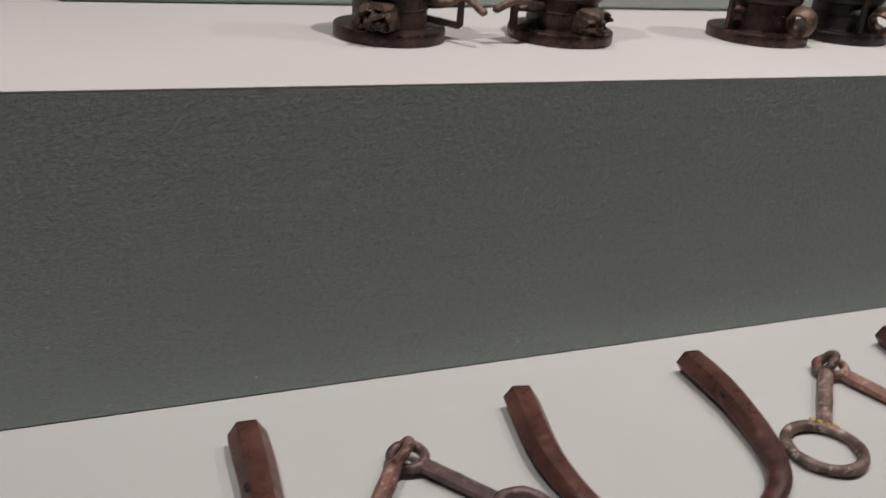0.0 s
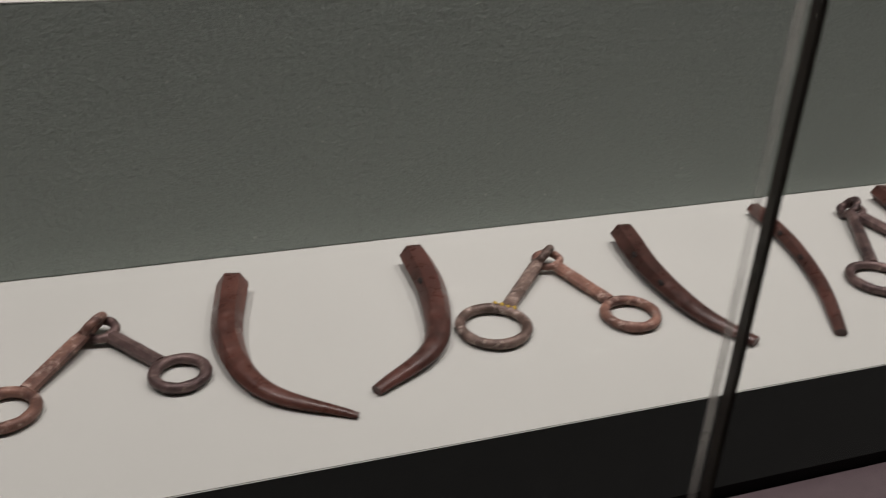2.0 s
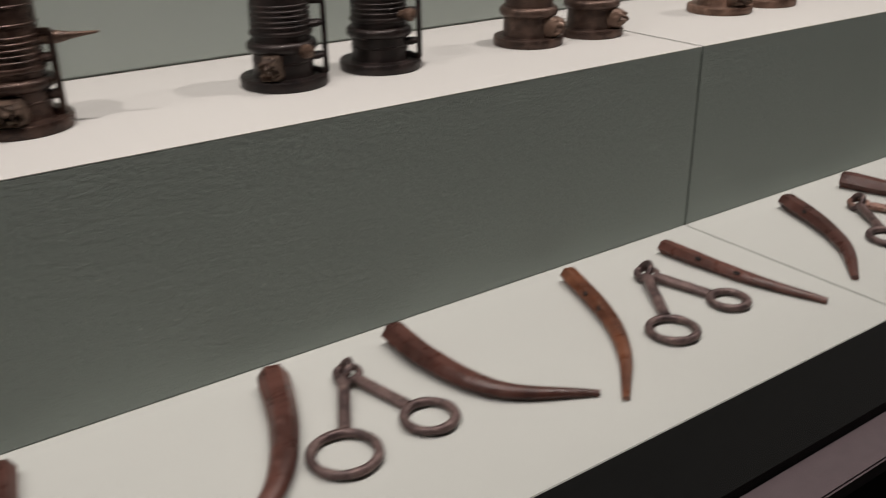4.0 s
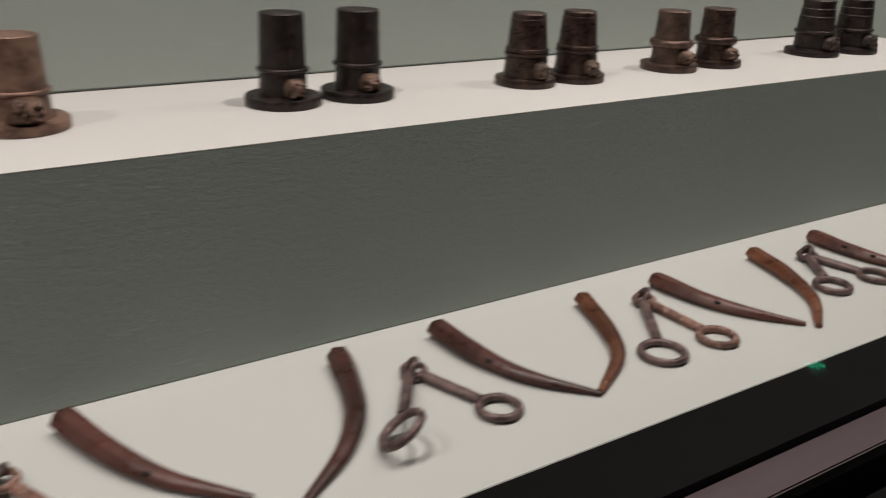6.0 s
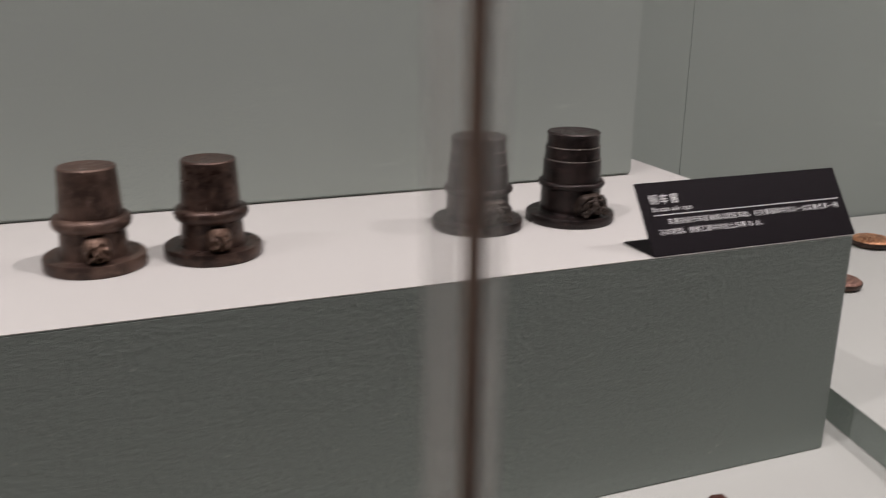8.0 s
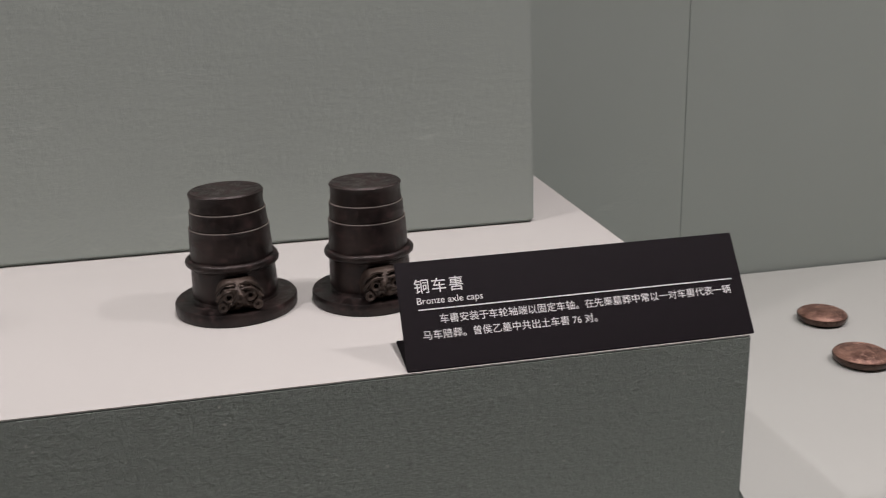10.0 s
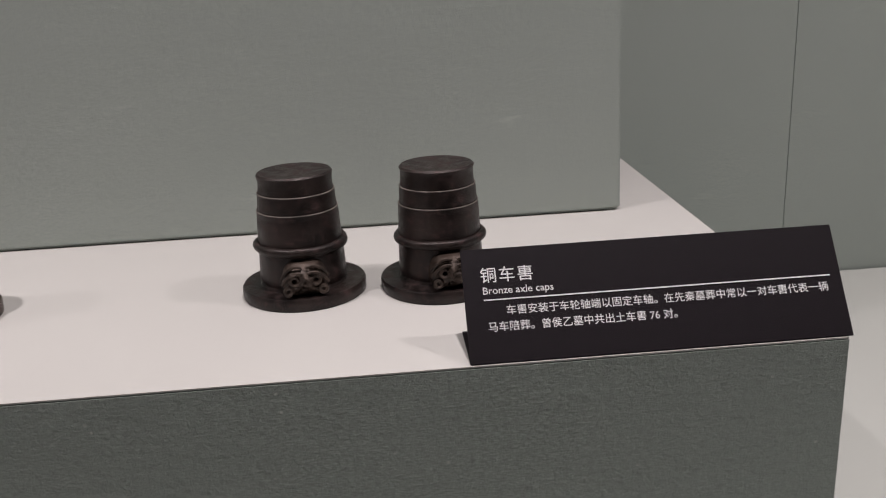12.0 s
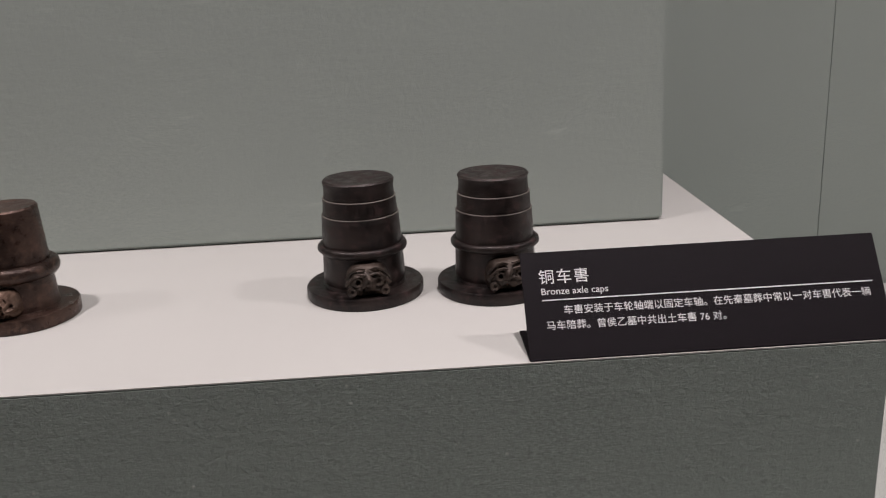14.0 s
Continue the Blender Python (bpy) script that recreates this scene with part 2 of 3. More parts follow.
def lathe(profile, n=56, wobble=0.0, seed=0):
    """Turns (radius, height) pairs about z; closed at both ends."""
    verts, faces = [], []
    for r, z in profile:
        for k in range(n):
            a = 2 * math.pi * k / n
            w = 1 + wobble * noise.noise((math.cos(a) * 1.3 + seed, math.sin(a) * 1.3, z * 25))
            verts.append((r * w * math.cos(a), r * w * math.sin(a), z))
    for i in range(len(profile) - 1):
        for k in range(n):
            a, b = i * n + k, i * n + (k + 1) % n
            faces.append((a, b, b + n, a + n))
    faces.append(tuple(reversed(range(n))))
    faces.append(tuple(range((len(profile) - 1) * n, len(profile) * n)))
    return verts, faces


def loft(path, half_w, half_h, sides=8, phase=0.5, up=Vector((0, 0, 1)), flat=None):
    """A bar along path with elliptic (or faceted) section, capped."""
    verts, faces, n = [], [], sides
    for i, p in enumerate(path):
        d = (path[min(i + 1, len(path) - 1)] - path[max(i - 1, 0)]).normalized()
        s = d.cross(up)
        s = s.normalized() if s.length > 1e-5 else Vector((1, 0, 0))
        u = s.cross(d).normalized()
        for k in range(n):
            a = 2 * math.pi * (k + phase) / n
            verts.append(p + s * math.cos(a) * half_w[i] + u * math.sin(a) * half_h[i])
    for i in range(len(path) - 1):
        for k in range(n):
            a, b = i * n + k, i * n + (k + 1) % n
            faces.append((a, a + n, b + n, b))
    faces.append(tuple(range(n)))
    faces.append(tuple(reversed(range((len(path) - 1) * n, len(path) * n))))
    return verts, faces


def ring_geo(radius_x, radius_y, tube, centre=(0, 0, 0), tilt=Matrix.Identity(3), n=36, m=10, rough=0.06, seed=0, squash=1.0):
    verts, faces = [], []
    for i in range(n):
        a = 2 * math.pi * i / n
        c = Vector((math.cos(a) * radius_x, math.sin(a) * radius_y, 0))
        o = Vector((math.cos(a), math.sin(a), 0))
        t = tube * (1 + rough * 2 * noise.noise((math.cos(a) * 2 + seed * 3.7, math.sin(a) * 2, seed)))
        for j in range(m):
            b = 2 * math.pi * j / m
            verts.append(tilt @ (c + o * math.cos(b) * t + Vector((0, 0, math.sin(b) * t * squash))) + Vector(centre))
    for i in range(n):
        for j in range(m):
            a, b = i * m + j, i * m + (j + 1) % m
            a2, b2 = ((i + 1) % n) * m + j, ((i + 1) % n) * m + (j + 1) % m
            faces.append((a, a2, b2, b))
    return verts, faces


def merged(*geos):
    verts, faces = [], []
    for v, f in geos:
        k = len(verts)
        verts += list(v)
        faces += [tuple(i + k for i in q) for q in f]
    return verts, faces


def moved(geo, m):
    return [m @ Vector(v) for v in geo[0]], geo[1]


def spline(points, count):
    """A smooth line through the points (x, y), evenly sampled."""
    p = [Vector((*q, 0)) for q in points]
    p = [p[0] * 2 - p[1]] + p + [p[-1] * 2 - p[-2]]
    fine = []
    for i in range(1, len(p) - 2):
        for k in range(20):
            t = k / 20
            a, b, c, d = p[i - 1], p[i], p[i + 1], p[i + 2]
            fine.append(0.5 * (2 * b + (c - a) * t + (2 * a - 5 * b + 4 * c - d) * t * t + (3 * b - 3 * c + d - a) * t ** 3))
    fine.append(p[-2])
    run = [0.0]
    for a, b in zip(fine, fine[1:]):
        run.append(run[-1] + (b - a).length)
    out = []
    for k in range(count):
        s = run[-1] * k / (count - 1)
        i = max(1, next((j for j, r in enumerate(run) if r >= s - 1e-9), len(run) - 1))
        f = (s - run[i - 1]) / max(run[i] - run[i - 1], 1e-9)
        out.append(fine[i - 1].lerp(fine[i], f))
    return out


# ---------------------------------------------------------------- the case and the hall
block("floor", -5, 9, -6, 2, -0.05, 0, M_FLOOR, "dark polished stone gallery floor", "floor")
block("wall_south", -5, 9, -6.1, -6, 0, 3.4, M_HALL, "dark painted gallery wall", "wall")
block("wall_west", -5.1, -5, -6, 2, 0, 3.4, M_HALL, "dark painted gallery wall", "wall")
block("wall_east", 9, 9.1, -6, 2, 0, 3.4, M_HALL, "dark painted gallery wall", "wall")
block("ceiling", -5, 9, -6, 2, 3.4, 3.5, M_HALL, "dark gallery ceiling", "ceiling")
CASE_L, CASE_R = -2.2, 6.6
JOINT = 4.450
block("wall_north_1", CASE_L, JOINT - 0.0006, WALL_Y, WALL_Y + 0.05, SHELF - 0.02, LIGHT_Z, M_WALL, "grey-green linen covered back wall of the case", "wall")
block("wall_north_2", JOINT + 0.0006, CASE_R, WALL_Y, WALL_Y + 0.05, SHELF - 0.02, LIGHT_Z, M_WALL, "grey-green linen covered back wall of the case", "wall")
block("case_wall_1", CASE_L - 0.05, CASE_L, GLASS_Y, WALL_Y + 0.05, SHELF - 0.02, LIGHT_Z, M_WALL, "grey-green linen covered end wall of the case", "wall")
block("case_wall_2", CASE_R, CASE_R + 0.05, GLASS_Y, WALL_Y + 0.05, SHELF - 0.02, LIGHT_Z, M_WALL, "grey-green linen covered end wall of the case", "wall")
block("case_ceiling", CASE_L, CASE_R, GLASS_Y, WALL_Y, LIGHT_Z, LIGHT_Z + 0.04, M_CEIL, "pale ceiling of the display case", "ceiling")
block("header", CASE_L, CASE_R, GLASS_Y - 0.1, GLASS_Y, 2.3, 3.4, M_HALL, "dark fascia above the glass", "fascia")
block("case_base", CASE_L, CASE_R, GLASS_Y + 0.012, WALL_Y, 0.10, SHELF - 0.03, M_BLACK, "black lacquered base of the display case", "base")
block("ledge", CASE_L, CASE_R, -0.4456, LEDGE_Y - 0.0004, SHELF - 0.03, SHELF - 0.0006, M_BLACK, "black ledge between shelf and glass", "ledge")
block("sill", CASE_L, CASE_R, GLASS_Y + 0.0075, -0.446, SHELF - 0.0296, 0.789, M_SILL, "mauve grey metal sill behind the glass", "sill", bevel=0.002)
block("plinth", CASE_L, CASE_R, -0.545, GLASS_Y + 0.008, 0.0, 0.735, M_BLACK, "black plinth of the display case", "plinth")
for i, (a, b) in enumerate(((CASE_L, SEAM - 0.0012), (SEAM + 0.0012, 6.6))):
    block("shelf_%d" % (i + 1), a, b, LEDGE_Y, WALL_Y - 0.004, SHELF - 0.026, SHELF, M_SHELF, "pale grey fabric covered low display shelf", "shelf", bevel=0.0008)

# raised step: linen riser board with a pale cover on top, in two lengths
for i, (a, b) in enumerate(((LEFT, SEAM - 0.0015), (SEAM + 0.0015, RIGHT))):
    block("step_%d" % (i + 1), a, b, 0, 0.707, SHELF + 0.0004, STEP - 0.0011, M_RISER, "grey-green linen covered raised display step", "step", bevel=0.001)
    block("step_top_%d" % (i + 1), a + 0.001, b - 0.001, 0.0003, 0.706, STEP - 0.001, STEP, M_TOP, "pale cover on the raised step", "step top")


def skewed_board(name, z0, z1, inset, material, label, category):
    """A board past the step whose left edge runs slightly askew to the case."""
    y0, y1 = LEDGE_Y + 0.0035 + inset, WALL_Y - 0.006 - inset
    verts, faces = box_geo(0, 1, y0, y1, z0, z1)
    for v in verts:
        left = 4.215 + 0.21 * v.y + inset
        v.x = left + v.x * (CASE_R - 0.004 - left)
    tagged(new(name, mesh_of(name, verts, faces, material, False)), label, category, "", "structure")


skewed_board("platform", SHELF + 0.001, PLATFORM - 0.001, 0.0006, M_RISER, "grey-green linen covered low platform for the roundels", "platform")
skewed_board("platform_top", PLATFORM - 0.0009, PLATFORM, 0.0, M_SHELF, "pale grey cover on the low platform", "platform top")
block("back_panel", PANEL_L, PANEL_R, PANEL_Y, PANEL_Y + 0.035, STEP + 0.001, 2.25, M_WALL, "grey-green linen covered panel behind the step", "panel", bevel=0.003)

# glass front
JOINTS = (0.429, 3.481)
for i, (a, b) in enumerate(((CASE_L, JOINTS[0] - 0.004), (JOINTS[0] + 0.004, JOINTS[1] - 0.004), (JOINTS[1] + 0.004, CASE_R))):
    g = block("window_%d" % (i + 1), a, b, GLASS_Y - 0.006, GLASS_Y + 0.006, 0.737, 2.34, M_GLASS, "clear glass front of the display case", "glass")
    g.visible_shadow = False
for x, band, seal in zip(JOINTS, (0.008, 0.0135), (M_SEAL, M_GASKET)):
    j = thing("glass_joint", "dark brown sealed vertical joint between two glass panes", "joint", kind="structure")
    piece("gasket", box_geo(x - 0.0016, x + 0.0016, GLASS_Y - 0.004, GLASS_Y + 0.004, 0.74, 2.3), seal, j, smooth=False)
    for a in (-1, 1):
        # added pale strip stands in for the haze beside the joint
        e = piece("edge_haze", box_geo(min(x + a * 0.0018, x + a * band), max(x + a * 0.0018, x + a * band), GLASS_Y + 0.0065, GLASS_Y + 0.0072, 0.79, 2.3), M_EDGE, j, "pale strip painted as haze along the edge of the glass pane", False)
        e.visible_shadow = False

# ---------------------------------------------------------------- axle caps on the step
def mask_geo(w, h, d, seed, ripple=1.0, square=2.6):
    """A small beast mask: a bulging rounded block worked into brows, cheeks and snout. It faces -y."""
    n, verts, faces = 22, [], []
    for j in range(n + 1):
        for i in range(n + 1):
            u, v = i / n * 2 - 1, j / n * 2 - 1
            m = max(abs(u), abs(v))
            k = m / max((abs(u) ** square + abs(v) ** square) ** (1 / square), 1e-6)
            u, v = u * k, v * k
            edge = max(0.0, 1 - m ** (3 if square < 4 else 7)) ** 0.5
            face = 0.16 * math.exp(-((u / 0.25) ** 2)) * math.cos(v * 2) + 0.20 * math.exp(-((abs(u) - 0.5) / 0.22) ** 2 - ((v - 0.35) / 0.3) ** 2)
            face += 0.16 * math.sin(abs(u) * 9 + v * 5) * (1 - abs(v)) * ripple
            face += 0.34 * ripple * noise.noise((u * 3.2 + seed, v * 3.2, seed * 1.7)) + (0.28 if square > 4 else 0.14) * ripple * noise.noise((u * 7 + seed, v * 5, seed))
            verts.append((u * w / 2 * (1 - 0.10 * (v + 1) * abs(u)), -edge * d * (0.85 + face), (v + 1) * h / 2))
    for j in range(n):
        for i in range(n):
            a = j * (n + 1) + i
            faces.append((a, a + 1, a + n + 2, a + n + 1))
    rim = [i for i in range(n + 1)] + [(j + 1) * (n + 1) - 1 for j in range(1, n + 1)] + [n * (n + 1) + i for i in range(n - 1, -1, -1)] + [j * (n + 1) for j in range(n - 1, 0, -1)]
    base = len(verts)
    for k in rim:
        x, _, z = verts[k]
        verts.append((x * 0.98, d * 0.9, z))
    m = len(rim)
    for k in range(m):
        faces.append((rim[k], base + k, base + (k + 1) % m, rim[(k + 1) % m]))
    return verts, faces


def around(angle, radius, z):
    """A pose on a cap's side: angle in degrees from the front (-y) towards +x."""
    a = radians(angle)
    return pose(math.sin(a) * radius, -math.cos(a) * radius, z, 0, 0, angle)


def bar(points, r, sides=10):
    path = [Vector(p) for p in points]
    up = Vector((0.31, 0.17, 0.93)).normalized()
    return loft(path, [r] * len(path), [r] * len(path), sides, 0.5, up)


def axle_cap(x, y, label, material, flange=0.052, height=0.115, foot=0.036, top=0.031, collar_z=0.047, collar_r=0.006,
             grooves=(), flange_h=0.012, mask=0, mask_material=None, mask_size=(0.036, 0.031, 0.014), eyes=False,
             lug=None, bracket=None, reach=0.036, ledge=0.0011, pin=None, bands=(), turn=0.0, seed=1, group="bronze axle caps"):
    cap = thing("axle_cap", label, "axle cap", (x, y, STEP), turn, group)
    piece("flange", lathe([(flange * 0.985, 0), (flange, 0.0012), (flange * 1.004, flange_h - 0.0016), (flange * 0.985, flange_h), (foot * 0.9, flange_h + 0.0006)], 64, 0.012, seed), material, cap)
    def radius(z):
        f = (z - flange_h) / (height - flange_h)
        return foot + (top - foot) * f + ledge * (sum(1 for g in grooves if z < g) - 0.45 * len(grooves))
    prof = [(foot * 1.06, flange_h - 0.002), (foot * 1.0, flange_h + 0.003)]
    marks = sorted([(g, "g") for g in grooves] + [(b, "b") for b in bands])
    z = flange_h + 0.006
    while z < height - 0.004:
        near = [m for m in marks if abs(m[0] - z) < 0.0021]
        if near:
            g, kind = near[0]
            marks.remove(near[0])
            r = radius(g)
            if kind == "g":
                r = radius(g - 0.0001)
                if not ledge:
                    prof += [(r, g - 0.0015), (r + 0.0009, g - 0.0006), (r + 0.0009, g + 0.0006), (r, g + 0.0015)]
                    z = g + 0.0030
                    continue
                prof += [(r, g - 0.0012), (r + 0.0002, g - 0.0004), (r - 0.0001, g), (r - 0.0013, g + 0.0003), (r - 0.0011, g + 0.0008)]
            else:
                prof += [(r, g - 0.003), (r + 0.0022, g - 0.0018), (r + 0.0026, g), (r + 0.0022, g + 0.0018), (r, g + 0.003)]
            z = g + 0.0042
        else:
            prof.append((radius(z), z))
            z += 0.004
    prof += [(top + 0.0003, height - 0.0015), (top - 0.0012, height), (top * 0.6, height - 0.0005), (top * 0.1, height - 0.0008)]
    piece("body", lathe(prof, 64, 0.006, seed + 5), material, cap)
    if eyes:
        for g in grooves:
            # pale ring paints the light that the step's edge catches
            piece("rim_line", ring_geo(radius(g - 0.0001) - 0.0003, radius(g - 0.0001) - 0.0003, 0.00042, (0, 0, g + 0.0001), n=64, m=6, rough=0.02, seed=seed), B_RIM, cap, "pale painted highlight on the edge of a step in the barrel")
    if collar_z:
        piece("collar", ring_geo(radius(collar_z) + 0.001, radius(collar_z) + 0.001, collar_r, (0, 0, collar_z), n=96 if eyes else 64, m=12, rough=0.11 if eyes else 0.05, seed=seed, squash=1.15), material, cap)
    if mask is not None:
        w, h, d = mask_size
        k = piece("beast_mask", moved(mask_geo(w, h, d * 1.15, seed, 1.2 if mask_material is B_MASKD else 1.0 if eyes else 1.35, 5.5 if height > 0.14 else 3.0), around(mask, foot * 1.0, flange_h - 0.001)), mask_material or B_MASK, cap, "worn cast beast mask")
        if eyes:
            for sx, sz, r in ((-0.0085, 0.0145, 0.0034), (0.0085, 0.0145, 0.0034), (-0.0140, 0.0062, 0.0028), (0.0140, 0.0062, 0.0028)):
                geo = ring_geo(r, r, 0.0016, (sx, -d * 0.95, sz), Matrix.Rotation(radians(82), 3, "X"), 18, 8, 0.02, seed)
                piece("eye", moved(geo, around(mask, foot, flange_h)), mask_material or B_MASK, k)
            for sx in (-1, 1):
                for lift in (0.0008, 0.0058):
                    arc = [(sx * (0.002 + 0.0165 * q), -d * (1.06 - 0.30 * q * q - lift * 22), 0.0195 + lift + 0.003 * math.sin(q * 2.4) - 0.011 * q * q) for q in (0, 0.25, 0.5, 0.75, 1)]
                    piece("brow", moved(bar(arc, 0.0013, 8), around(mask, foot, flange_h)), mask_material or B_MASK, k)
    if lug is not None:
        tube = merged(ring_geo(0.0125, 0.0125, 0.0045, (0, -0.011, 0.014), Matrix.Rotation(radians(70), 3, "Y"), 30, 10, 0.08, seed, 2.4))
        piece("lug", moved(tube, around(lug, foot, flange_h)), B_MASK, cap, "ring-shaped cast lug")
    if bracket is not None:
        a = around(bracket, foot - 0.004, 0)
        pts = [(0, 0, 0.098), (0, -reach, 0.098), (0, -reach - 0.0008, 0.097), (0, -reach - 0.0008, 0.0145), (0, -reach, 0.0137), (0, 0.004, 0.021)]
        path = [Vector(p) for p in pts]
        geo = loft(path, [0.0045] * 6, [0.0035] * 6, 4, 0.5, Vector((1, 0, 0.01)).normalized())
        piece("bracket", moved(geo, a), material, cap, "square looped bar bracket")
        for zz in (0.034, 0.072):
            piece("lug", moved(loft([Vector((0, 0.004, zz)), Vector((0, -0.010, zz)), Vector((0, -reach * 0.7, zz + 0.001)), Vector((0, -reach * 0.92, zz))], [0.009, 0.010, 0.0085, 0.005], [0.0045, 0.005, 0.0045, 0.003], 12), a), material, cap)
    if pin is not None:
        angle, zz, style = pin
        a = around(angle, foot - 0.004, zz)
        if style == "crank":
            geo = bar([(0, 0.004, 0), (0, -0.026, 0.001), (0.002, -0.034, 0.007), (-0.008, -0.042, 0.007), (-0.016, -0.052, 0.001), (-0.018, -0.056, -0.002)], 0.0038)
            knob = moved(lathe([(0.001, -0.004), (0.0042, -0.002), (0.0046, 0.001), (0.002, 0.004)], 14), pose(-0.019, -0.057, -0.002))
            geo = merged(geo, knob)
        elif style == "point":
            path = [Vector((0, 0.004, 0)), Vector((0, -0.014, 0.001)), Vector((0, -0.022, 0.001)), Vector((0, -0.034, 0.002)), Vector((0, -0.060, 0.004))]
            geo = loft(path, [0.006, 0.0075, 0.006, 0.0035, 0.001], [0.006, 0.0075, 0.006, 0.0035, 0.001], 12)
        else:
            geo = merged(bar([(0, 0.004, 0), (0, -0.018, 0.001)], 0.0055, 12), moved(lathe([(0.002, -0.008), (0.0075, -0.005), (0.0085, 0), (0.0075, 0.005), (0.002, 0.008)], 18), pose(0, -0.017, 0.001, 90, 0, 0)))
        piece("linchpin", moved(geo, a), B_MASKD if style == "crank" else B_MASK, cap, "worn bronze linchpin")
    return cap


TALL = dict(ledge=0, height=0.142, foot=0.0365, top=0.034, collar_z=0.048, collar_r=0.0058, bands=(0.064,), grooves=(0.030, 0.072, 0.078, 0.084, 0.090, 0.096, 0.108, 0.126), flange_h=0.0125)
axle_cap(0.127, 0.183, "tall umber bronze axle cap with crusted mask and cranked linchpin", B_UMBER, flange=0.0545, mask=-34, mask_material=B_MASKD, mask_size=(0.040, 0.027, 0.018), bracket=78, pin=(66, 0.036, "crank"), seed=1, **TALL)
axle_cap(0.311, 0.176, "tall umber bronze axle cap with crusted mask and looped bracket", B_UMBER, flange=0.0545, mask=16, mask_material=B_MASKD, mask_size=(0.036, 0.027, 0.018), bracket=-71, pin=(-60, 0.036, "crank"), seed=2, **TALL)
axle_cap(0.566, 0.177, "tall dark bronze axle cap with ring lug and stub linchpin", B_UMBER, flange=0.056, mask=None, lug=26, bracket=-78, reach=0.018, pin=(-12, 0.078, "stub"), seed=3, **TALL)
axle_cap(0.693, 0.184, "tall dark bronze axle cap with ring lug and open slot bracket", B_DARK, flange=0.055, mask=None, lug=22, bracket=-20, reach=0.018, pin=(8, 0.062, "stub"), seed=4, **TALL)
axle_cap(0.960, 0.179, "tall ribbed umber bronze axle cap with pointed linchpin", B_UMBER, flange=0.0545, mask=-58, mask_material=B_MASKD, mask_size=(0.032, 0.030, 0.016), bracket=44, reach=0.013, pin=(50, 0.084, "point"), seed=5, **TALL)
axle_cap(1.105, 0.167, "tall ribbed umber bronze axle cap with lumpy mask", B_UMBER, flange=0.0545, mask=-22, mask_material=B_MASKD, mask_size=(0.038, 0.028, 0.017), bracket=62, reach=0.013, pin=(68, 0.090, "point"), seed=6, **TALL)
axle_cap(1.408, 0.168, "tall dark bronze axle cap with cast lugs and bracket", B_DARK, flange=0.053, mask=-45, mask_material=B_MASKD, mask_size=(0.028, 0.032, 0.016), bracket=58, reach=0.018, pin=(10, 0.045, "stub"), seed=7, **TALL)
axle_cap(1.547, 0.173, "tall dark bronze axle cap with square side bracket", B_DARK, flange=0.053, mask=None, bracket=50, reach=0.018, pin=(20, 0.070, "stub"), seed=8, **TALL)
axle_cap(1.794, 0.172, "brown bronze axle cap with worn beast mask", B_BROWN, flange=0.050, mask=24, grooves=(0.085,), height=0.112, seed=9)
axle_cap(1.910, 0.166, "brown bronze axle cap with worn beast mask", B_BROWN, flange=0.048, mask=24, grooves=(0.085,), height=0.112, seed=10)
axle_cap(2.216, 0.178, "tan and grey bronze axle cap with large beast mask", B_TAN, flange=0.0535, height=0.106, foot=0.0365, top=0.0295, collar_z=0.044, collar_r=0.0028, mask=2, mask_size=(0.046, 0.032, 0.017), seed=11)
axle_cap(2.335, 0.180, "tan bronze conical axle cap with large beast mask", B_TAN, flange=0.0545, height=0.106, foot=0.0365, top=0.0295, collar_z=0.044, collar_r=0.0028, mask=2, mask_size=(0.046, 0.032, 0.017), seed=12)
axle_cap(2.657, 0.176, "black bronze axle cap with plain tall barrel", B_DARK, flange=0.0505, height=0.119, foot=0.0315, top=0.0285, collar_z=0.047, collar_r=0.0028, flange_h=0.013, mask=4, mask_size=(0.030, 0.027, 0.013), seed=13)
axle_cap(2.769, 0.178, "black bronze axle cap with plain tall barrel", B_DARK, flange=0.0505, height=0.119, foot=0.0315, top=0.0285, collar_z=0.047, collar_r=0.0028, flange_h=0.013, mask=4, mask_size=(0.032, 0.026, 0.013), seed=14)
axle_cap(3.048, 0.157, "ribbed brown bronze axle cap with bright rings", B_UMBER, flange=0.0465, height=0.107, foot=0.0335, top=0.0255, collar_z=0.0, bands=(0.047, 0.053), grooves=(0.099,), mask=2, mask_material=B_MASKD, mask_size=(0.027, 0.027, 0.013), seed=15)
axle_cap(3.147, 0.155, "ribbed brown bronze axle cap with bright rings", B_UMBER, flange=0.0465, height=0.107, foot=0.0335, top=0.0255, collar_z=0.0, bands=(0.047, 0.053), grooves=(0.099,), mask=2, mask_material=B_MASKD, mask_size=(0.028, 0.025, 0.013), seed=16)
axle_cap(3.369, 0.165, "smooth brown bronze axle cap with thick collar", B_BROWN, flange=0.0485, height=0.099, foot=0.032, top=0.027, collar_z=0.045, collar_r=0.0062, mask=4, mask_size=(0.029, 0.026, 0.013), mask_material=B_MASK, seed=17)
axle_cap(3.482, 0.165, "smooth dark brown bronze axle cap with thick collar", B_UMBER, flange=0.0485, height=0.099, foot=0.032, top=0.027, collar_z=0.045, collar_r=0.0062, mask=4, mask_size=(0.027, 0.025, 0.013), mask_material=B_MASK, seed=18)
